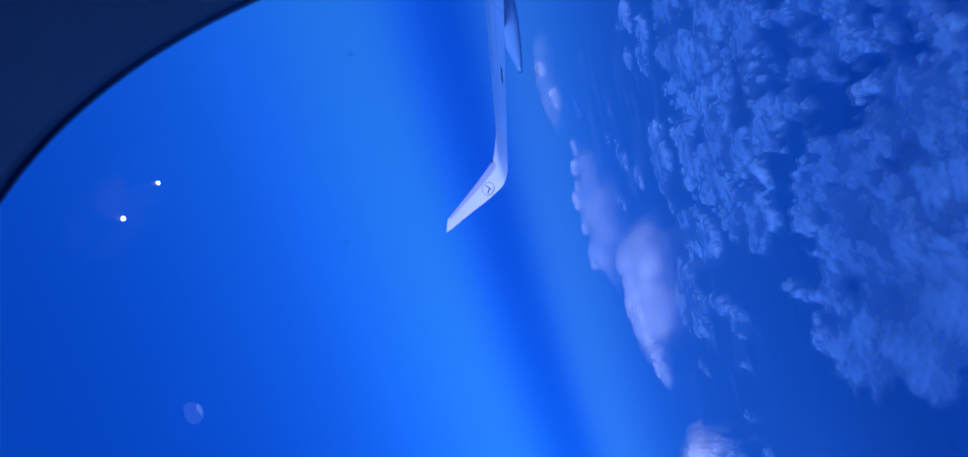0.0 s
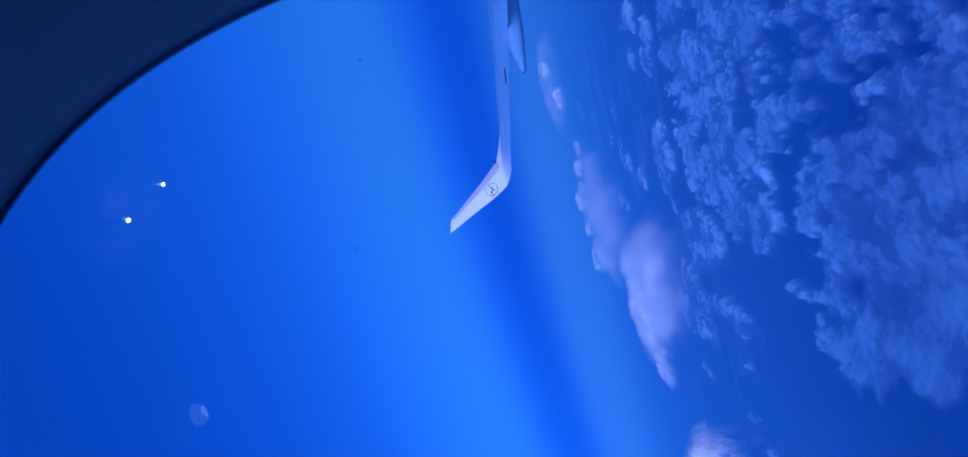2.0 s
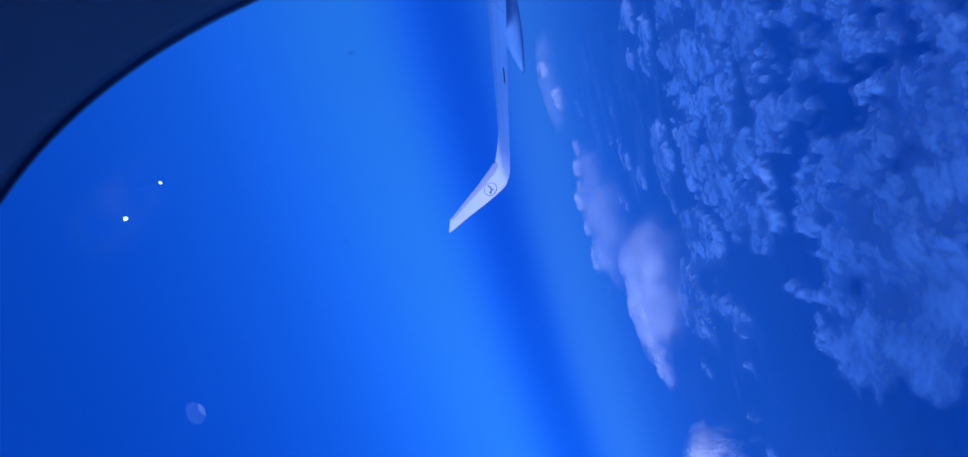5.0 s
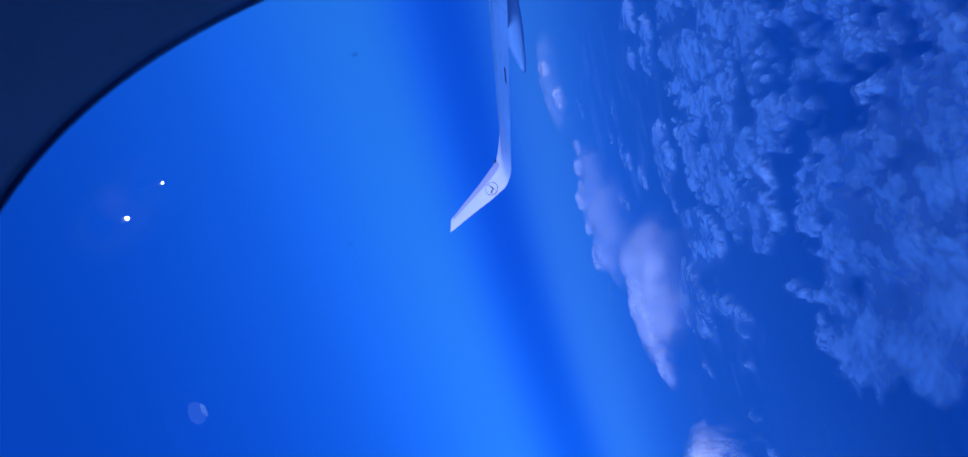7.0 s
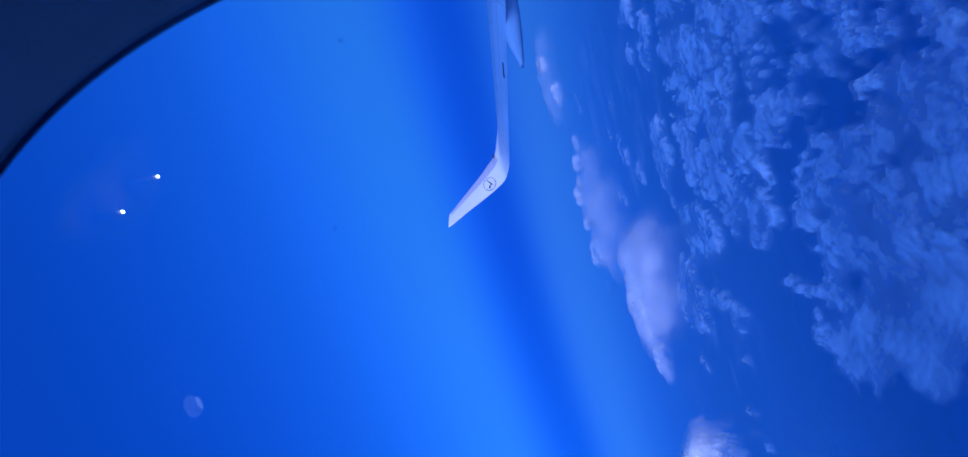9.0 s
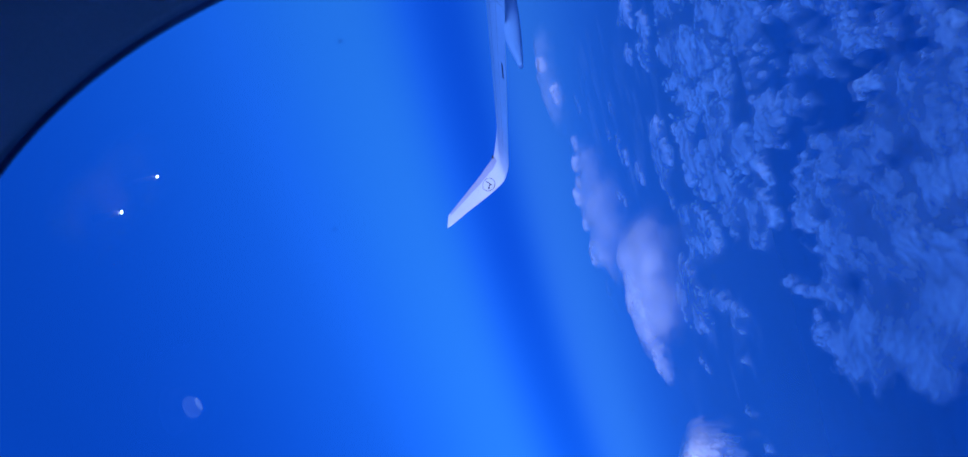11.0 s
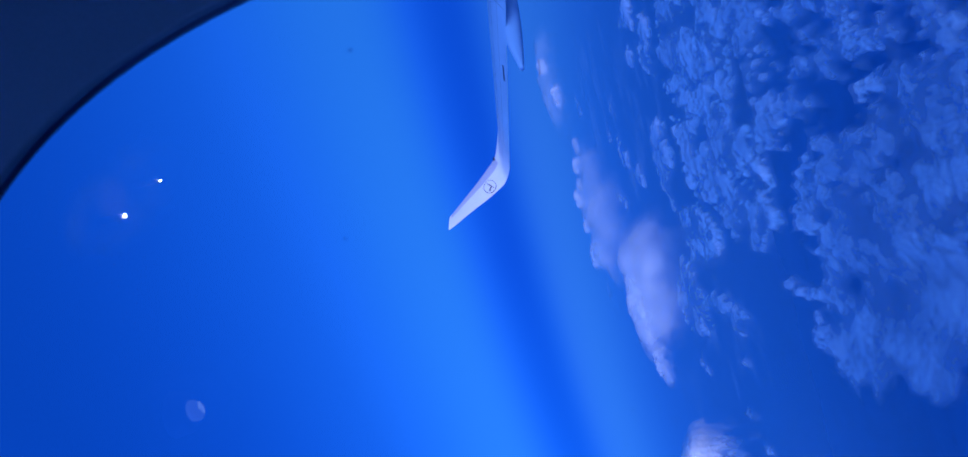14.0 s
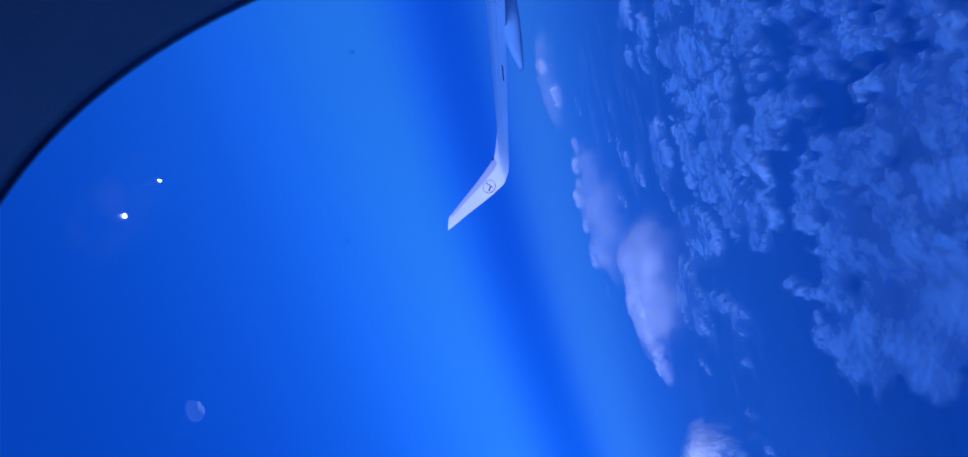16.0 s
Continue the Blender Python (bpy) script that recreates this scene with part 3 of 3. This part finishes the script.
# ---- cloud deck: azimuth from the beam, angle below the level, half length, half width, lean of the long axis, weight ----
BANKS = [(34.5, 11.5, 4.92, 1.81, -2, 1), (35.2, 13.8, 3.59, 1.98, 3, 1), (27.0, 12.0, 3.8, 2.06, -1, 1), (30.0, 11.2, 3.81, 1.31, -3, 1), (22.7, 13.4, 2.2, 1.6, -17, 1),
         (26.6, 14.9, 2.14, 1.23, -12, 1), (33.3, 15.6, 4.18, 1.11, 7, 0.9), (30.7, 17.5, 2.81, 1.21, 2, 1), (35.4, 18.0, 2.32, 1.92, 14, 0.9), (33.5, 21.3, 3.3, 2.52, 12, 0.8),
         (27.0, 24.2, 3.8, 2.8, 6, 0.6), (24.4, 20.4, 2.42, 1.56, -27, 1), (22.4, 17.7, 2.69, 1.1, 3, 0.8), (16.5, 20.2, 4.72, 3.78, 0, 1)]
BANKS_BELOW = [(36.6, 11.6, 2.2, 1.6, 0, 1), (18.4, 18.5, 1.3, 0.7, -26, 1), (12.0, 17.5, 2.65, 1.5, -15, 1), (18.6, 24.4, 9.0, 3.57, 11, 0.9), (9.7, 21.0, 1.96, 1.56, -26, 1), (21.7, 27.7, 14.41, 4.28, 13, 1),
               (12.2, 20.6, 3.2, 2.2, -22, 1), (33.6, 24.6, 2.6, 2.6, 10, 0.9), (29.6, 14.8, 4.27, 1.72, -6, 1), (21.0, 19.8, 2.09, 1.95, -1, 1), (34.4, 19.6, 2.14, 1.78, 12, 0.9)]
GAPS = [(28.5, 20.4, 2.0, 1.55, -76, 1), (24.9, 16.0, 1.8, 0.96, 29, 1), (16.3, 18.3, 1.23, 0.36, 3, 0.6), (33.4, 14.3, 1.71, 0.28, 3, 0.8), (32.4, 24.4, 2.36, 0.40, -68, 0.3),
        (31.5, 16.4, 1.81, 0.3, 7, 0.2), (28.3, 14.8, 0.92, 0.25, 7, 0.7), (24.6, 14.0, 1.05, 0.3, -77, 0.8), (18.1, 16.4, 1.79, 0.56, -2, 1), (28.4, 11.3, 1.25, 0.21, 2, 0.6)]
PATCHES = [(22.0, 9.8, 1.7, 1.26, -21, 1.02), (20.1, 9.8, 1.26, 0.92, -9, 1.19), (17.5, 8.5, 2.54, 0.74, -2, 1.27), (16.7, 10.0, 0.85, 0.7, -62, 1.36), (15.3, 11.2, 0.85, 0.45, -5, 1.7),
           (16.9, 15.3, 0.5, 0.34, -3, 1.2), (20.5, 13.7, 0.84, 0.63, -13, 1.27), (19.8, 10.9, 0.72, 0.35, 0, 1.7), (34.7, 8.8, 1.7, 0.4, 3, 1.6), (27.2, 8.5, 2.3, 0.55, -1, 1.3),
           (36.8, 7.9, 1.18, 0.5, -3, 0.8)]
STREAKS = [(31.2, 5.9, 0.94, 0.21, 2, 1), (28.1, 5.9, 1.93, 0.29, -2, 1), (31.8, 3.6, 1.28, 0.17, -3, 1), (34.0, 7.7, 1.03, 0.24, -1, 1), (29.3, 5.3, 0.87, 0.17, -5, 1),
           (13.0, 8.3, 1.04, 0.18, -7, 1), (12.9, 10.8, 0.62, 0.16, -4, 1), (24.1, 8.5, 1.13, 0.21, -5, 1), (26.1, 6.8, 1.04, 0.25, -8, 1), (9.3, 10.5, 0.49, 0.19, -26, 1),
           (7.1, 10.8, 0.61, 0.18, -10, 1), (19.3, 3.1, 1.55, 0.12, -3, 1), (24.7, 5.4, 0.84, 0.21, -17, 1)]
VEILS = [(26.6, 3.2, 4.53, 1.0, -3, 0.8), (24.1, 3.8, 2.71, 1.17, -11, 0.8), (37.2, 7.7, 1.79, 0.55, 4, 0.7), (18.5, 6.2, 4.21, 1.31, 0, 0.9), (34.5, 1.8, 2.36, 0.65, -6, 0.8),
         (12.4, 6.6, 3.03, 1.03, 2, 0.4)]
COMBED = [(31.0, 6.4, 9.0, 3.6, 2, 1), (21.0, 6.0, 5.0, 3.0, -4, 0.8), (14.5, 10.5, 6.0, 3.5, -5, 0.6)]
BASE_Z = -124.0


def inside(a, d, banks):
    """How far each bearing lies within the nearest of the banks, in degrees; below nothing outside."""
    best = np.full(len(a), -9.0)
    for ca, cd, long, wide, lean, w in banks:
        c, s = math.cos(radians(lean)), math.sin(radians(lean))
        u, v = (a - ca) * c + (d - cd) * s, (d - cd) * c - (a - ca) * s
        best = np.maximum(best, (1 - np.sqrt((u / long) ** 2 + (v / wide) ** 2)) * min(long, wide) * w)
    return best


def eased(v, lo, hi):
    t = np.clip((v - lo) / (hi - lo), 0, 1)
    return t * t * (3 - 2 * t)


def cloud_deck():
    az = np.concatenate([np.arange(-50, 3, 0.7), np.arange(3, 42, 0.06), np.arange(42, 100, 0.7)])
    dn = np.concatenate([np.arange(1.3, 27.5, 0.055), np.arange(27.5, 36, 0.25)])
    A, D = np.meshgrid(az, dn)
    a, d = A.ravel(), D.ravel()
    r = -BASE_Z / np.tan(np.radians(d))
    x, y = r * np.sin(np.radians(a)), r * np.cos(np.radians(a))
    flat = np.zeros_like(a)
    # a billow's apparent width and height: they crowd and flatten towards the horizon
    tall = np.interp(dn, (2, 6, 8, 10, 13, 17, 22, 30), (0.10, 0.20, 0.27, 0.37, 0.52, 0.70, 0.95, 1.3))
    wide = np.interp(dn, (2, 8, 13, 17, 22, 30), (0.9, 1.0, 1.15, 1.35, 1.6, 2.1))
    qd = np.repeat(np.cumsum(np.gradient(dn) / tall), len(az))
    q = np.stack([(a - 24) / np.repeat(wide, len(az)), qd, flat], 1)
    q[:, 1] += 0.06 * q[:, 0]  # the rows of billows run slantwise
    warp = np.stack([fbm(q * 0.7, 4, 40), fbm(q * 0.7, 4, 50), flat], 1) - 0.5
    w = q + warp * 0.55
    big, mid, small, tiny = [puffs(w * k + 0.7 * s + warp * bend, s, True) ** 2 for k, s, bend in ((0.45, 3, 0), (1.0, 9, 0.3), (2.2, 15, 0.6), (4.7, 21, 0.9))]
    sheet = eased(19.5 - a, 0, 5) * eased(d, 15.0, 17.5)  # a smoother, fibrous part of the deck
    hazy = eased(d, 16.0, 21.0)  # the nearest part: thin haze is put into the opacity as flatter contrast
    heap = 0.38 * big + 0.32 * mid + 0.20 * small + 0.10 * tiny
    soft = fbm(w * 0.95 + 3.1, 5, 160)
    heap = 0.72 * (heap - heap.mean()) / heap.std() + 0.65 * (soft - soft.mean()) / soft.std()
    fibre = fbm(np.stack([(a + 0.55 * d) / 2.4, (d - 0.55 * a) / 0.75, flat], 1) + 0.8 * warp, 5, 140) - 0.5
    ragged = fbm(q * (0.30, 0.36, 1), 4, 60) - 0.5
    fine = fbm(w * 2.6, 4, 70) - 0.5
    wisp = fbm(w * (4.5, 3.2, 1) + 2.5 * warp, 4, 180) - 0.5
    near = eased(d, 6, 10)
    form = (1 - sheet) * (0.23 * heap + 0.17 + 0.38 * ragged + 0.6 * fine * near) + sheet * (1.3 * fibre + 0.5 * ragged + 0.30 * fine + 0.12)
    cover = np.maximum(inside(a, d, BANKS), inside(a, d, BANKS_BELOW))
    cover = np.clip(0.75 * cover, -1.2, 0.66)
    cover = np.minimum(cover, np.clip(0.06 - 0.75 * inside(a, d, GAPS), -0.55, 9))
    cover = np.maximum(cover, np.clip(1.3 * inside(a, d, PATCHES) + 0.08, -1.2, 0.6))
    cover = np.where((a < 2) | (a > 43), 0.0, np.where(d > 27.5, 0.3, cover))
    # towards the horizon the cloud is drawn out into smooth streaks and veils
    lie = np.stack([a * 0.8, d * 3.2 - a * 0.05, flat], 1)
    streak = fbm(lie, 5, 130) - 0.5
    combed = fbm(np.stack([a * 0.55, d * 4.5 + a * 0.12, flat], 1), 5, 170) - 0.5  # faint combed-out streaks before the horizon
    far = eased(10.0 - d, 0, 3.0)
    body = cover + form * (1 - far) + far * (0.5 * form + 1.1 * streak - 0.02)
    body = np.maximum(body, np.clip(3.4 * inside(a, d, STREAKS), -1, 0.42) + 1.5 * combed + 0.4 * streak + 0.3 * fine)
    patchy = np.clip(0.62 + 1.5 * (fbm(q * 0.33, 3, 150) - 0.45), 0.55, 1.0)
    swell = eased(body, -0.05, 0.55)
    size = r * np.radians(np.repeat(tall, len(az)))
    relief = size * RELIEF * swell * (1 - 0.8 * sheet) * (0.5 * big + 0.28 * mid + 0.15 * small + 0.07 * tiny + 0.4 * ragged)
    haze = np.clip(0.5 * inside(a, d, VEILS), -0.5, 0.5) + 0.9 * streak
    haze = np.maximum(haze, 0.09 + 1.8 * combed - 0.5 * (1 - eased(inside(a, d, COMBED), 0, 1.5)))
    haze = np.maximum(haze, 0.30 * eased(cover, 0.0, 0.4) * near * (0.7 + 1.2 * ragged))
    n = len(az)
    i = np.arange(len(dn) - 1)[:, None] * n + np.arange(n - 1)[None, :]
    quads = np.stack([i, i + 1, i + n + 1, i + n], -1).reshape(-1, 4)
    verts, faces, dense, count = [], [], [], 0
    # a firm core, a thinner shell over it, and a smooth veil
    for k, (lift, share) in enumerate(SHELLS):
        if k == 2:
            film, thick = haze, eased(haze, 0.0, 0.75)
        else:
            film = body - 0.10 * k + (0.25 + 0.3 * k) * fine + 0.22 * wisp
            # shade in the creases is put into the opacity; billow tops stay denser
            light = (0.05 + 0.98 * eased(heap + 1.5 * ragged + 2.2 * fine + 1.6 * wisp, -1.35, 1.6)) * (1 - sheet) + sheet * (0.66 + 0.9 * fibre)
            thick = eased(film, 0.0, 0.48 + 0.22 * hazy + 0.25 * sheet) * (light + (0.55 - light) * 0.4 * hazy * (1 - sheet)) * patchy
        thick = np.clip(share * thick, 0, 1)
        kept = quads[(thick[quads] > 0.004).any(1)]
        used, ids = np.unique(kept, return_inverse=True)
        verts.append(np.stack([x, y, BASE_Z + relief + lift * size * (0.1 + 0.25 * swell)], 1)[used])
        faces.append(ids.reshape(-1, 4) + count)
        dense.append(thick[used])
        count += len(used)
    return cloud_mesh("cloud_deck", np.concatenate(verts), np.concatenate(faces), np.concatenate(dense), "broken deck of bluish white clouds far below", "stuff")


RELIEF = 1.5
SHELLS = ((0.0, 0.98), (1.0, 0.24), (0.6, 0.24))
cloud_deck()


VEIL = "pale drawn-out veil of thin cloud above the sea"


def cumulus(az0, az1, down_base, down_top, seed, depth=0.5, soft=0.5, veil=1.0, taper=0.0, lump=1.0, rag=1.6, fade=0.0, core=0.62, fineness=(120, 56), label="bright billowing cumulus cloud over the sea"):
    """A heaped cloud between two bearings, standing out of the layer: one billowed mass and a thin veil round it."""
    r = -BASE_Z / math.tan(radians(down_base))
    base, top = -r * math.tan(radians(down_base)), -r * math.tan(radians(down_top))
    tall, width = top - base, r * radians(abs(az1 - az0))
    mid = (az0 + az1) / 2
    nu, nv = fineness
    U, V = np.meshgrid(np.arange(nu) / nu * 2 * np.pi, np.linspace(-np.pi / 2, np.pi / 2, nv))
    d = np.stack([np.cos(V) * np.cos(U), np.cos(V) * np.sin(U), np.sin(V)], -1).reshape(-1, 3)
    flat = np.sign(d) * np.abs(d) ** 0.75  # fuller than an ellipsoid
    size = np.array((width * 0.5, max(width * depth * 0.5, tall * 0.4), tall * 0.5))
    unit = min(tall * 0.5, width * 0.3)
    shape = flat * size
    q = shape / unit + seed * 7.7
    lumps = 1.7 * (fbm(q * 0.6, 3, seed) - 0.5) + 0.50 * (puffs(q * 0.8, seed + 5) ** 2 - 0.5) + 0.20 * (puffs(q * 1.8, seed + 11) ** 2 - 0.5)
    lumps = lumps + 0.11 * (puffs(q * 3.9, seed + 17) ** 2 - 0.5) + 0.07 * (puffs(q * 8.0, seed + 23) ** 2 - 0.5)
    j = np.arange(nv - 1)[:, None] * nu + np.arange(nu)[None, :]
    k = np.arange(nv - 1)[:, None] * nu + (np.arange(nu)[None, :] + 1) % nu
    quads = np.stack([j, k, k + nu, j + nu], -1).reshape(-1, 4)
    all_v, all_q, all_t = [], [], []
    for m, (grow, share) in enumerate(((1.0, core), (1.10, 0.34), (1.24, 0.22), (1.42, 0.14))):
        form = shape * grow + d * (lump * (lumps - 0.10 * m * np.clip(d[:, 2], 0, 1)) * unit)[:, None]
        form[:, 2] += tall * (0.5 * grow - 0.95 * (grow - 1))  # the thinner shells hang down and spread, the top stays firm
        form[:, 2] = tall - (tall - form[:, 2]) * np.clip(1 + taper * form[:, 0] / width, 0.25, 2)
        h = form[:, 2] / tall
        t = np.clip((h - 0.10 + 0.06 * m + (rag + 0.5 * m) * (fbm(form / (unit * 0.7) + seed, 5, seed + 30 + m) - 0.5)) / soft, 0, 1)
        t = t * (1 - fade * np.clip(form[:, 0] / width + 0.5, 0, 1) ** 2)
        all_t.append(veil * share * t * t * (3 - 2 * t))
        all_v.append(form)
        all_q.append(quads[(all_t[-1][quads] > 0.004).any(1)] + m * len(d))
    form = np.concatenate(all_v) @ np.array(Matrix.Rotation(-radians(mid), 3, "Z")).T
    form += (r * math.sin(radians(mid)), r * math.cos(radians(mid)), base)
    return tagged(cloud_mesh("cumulus_cloud", form, np.concatenate(all_q), np.concatenate(all_t), label), group="heaped clouds near the horizon")


cumulus(15.5, 22.4, 7.3, 4.3, 3, soft=1.0, taper=1.0, lump=0.5, rag=0.9, fade=0.65, core=0.30, fineness=(240, 110), label="large pinkish cumulus cloud with a level top over the sea")
cumulus(12.6, 14.8, 6.0, 5.1, 2, soft=0.9, veil=0.45)
cumulus(0.9, 8.0, 8.6, 5.3, 44, soft=0.5, rag=1.3, lump=1.1, core=0.95, fineness=(240, 110), label="bright pinkish white cumulus cloud rising over the sea")
# pale veils drawn out behind the heaped clouds
cumulus(23.4, 28.6, 4.6, 2.5, 31, soft=1.2, veil=0.14, lump=0.7, rag=1.4, label=VEIL)
cumulus(19.8, 26.0, 5.8, 3.0, 32, soft=1.2, veil=0.13, lump=0.7, rag=1.4, label=VEIL)
cumulus(15.8, 22.6, 8.8, 5.3, 33, soft=1.2, veil=0.15, taper=0.8, lump=0.7, rag=1.4, label=VEIL)
cumulus(31.0, 36.5, 2.8, 1.4, 34, soft=1.2, veil=0.12, lump=0.7, rag=1.4, label=VEIL)
# small ragged tops along the far edge of the veils
for az0, az1, base, top, seed, veil in ((34.3, 35.2, 2.05, 1.40, 24, 0.42), (32.0, 33.2, 2.60, 2.05, 21, 0.55), (27.3, 28.3, 2.95, 2.42, 27, 0.42), (26.2, 26.9, 2.75, 2.40, 23, 0.34),
                                        (25.1, 26.1, 2.65, 2.12, 28, 0.42), (28.7, 29.6, 3.10, 2.70, 25, 0.26), (23.2, 24.0, 2.70, 2.30, 22, 0.40), (20.8, 22.4, 3.20, 2.35, 26, 0.50)):
    cumulus(az0, az1, base, top, seed, depth=0.8, soft=1.2, veil=veil, rag=2.4, lump=0.8)


def unseen_sun_shade():
    """Unseen bank added on the sun's side to keep its light off the deck."""
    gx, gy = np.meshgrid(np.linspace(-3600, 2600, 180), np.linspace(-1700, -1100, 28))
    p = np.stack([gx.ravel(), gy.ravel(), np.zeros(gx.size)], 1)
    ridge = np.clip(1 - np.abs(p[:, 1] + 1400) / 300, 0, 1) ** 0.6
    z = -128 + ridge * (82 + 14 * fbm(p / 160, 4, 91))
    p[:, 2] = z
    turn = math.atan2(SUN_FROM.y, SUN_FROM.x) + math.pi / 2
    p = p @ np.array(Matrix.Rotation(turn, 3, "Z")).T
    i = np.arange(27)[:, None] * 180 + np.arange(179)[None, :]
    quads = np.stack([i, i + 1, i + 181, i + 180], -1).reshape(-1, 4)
    return cloud_mesh("unseen_sun_shade", p, quads, np.full(len(p), 0.73), "unseen cloud sheet added to shade the deck from the low sun", "stuff")


unseen_sun_shade()
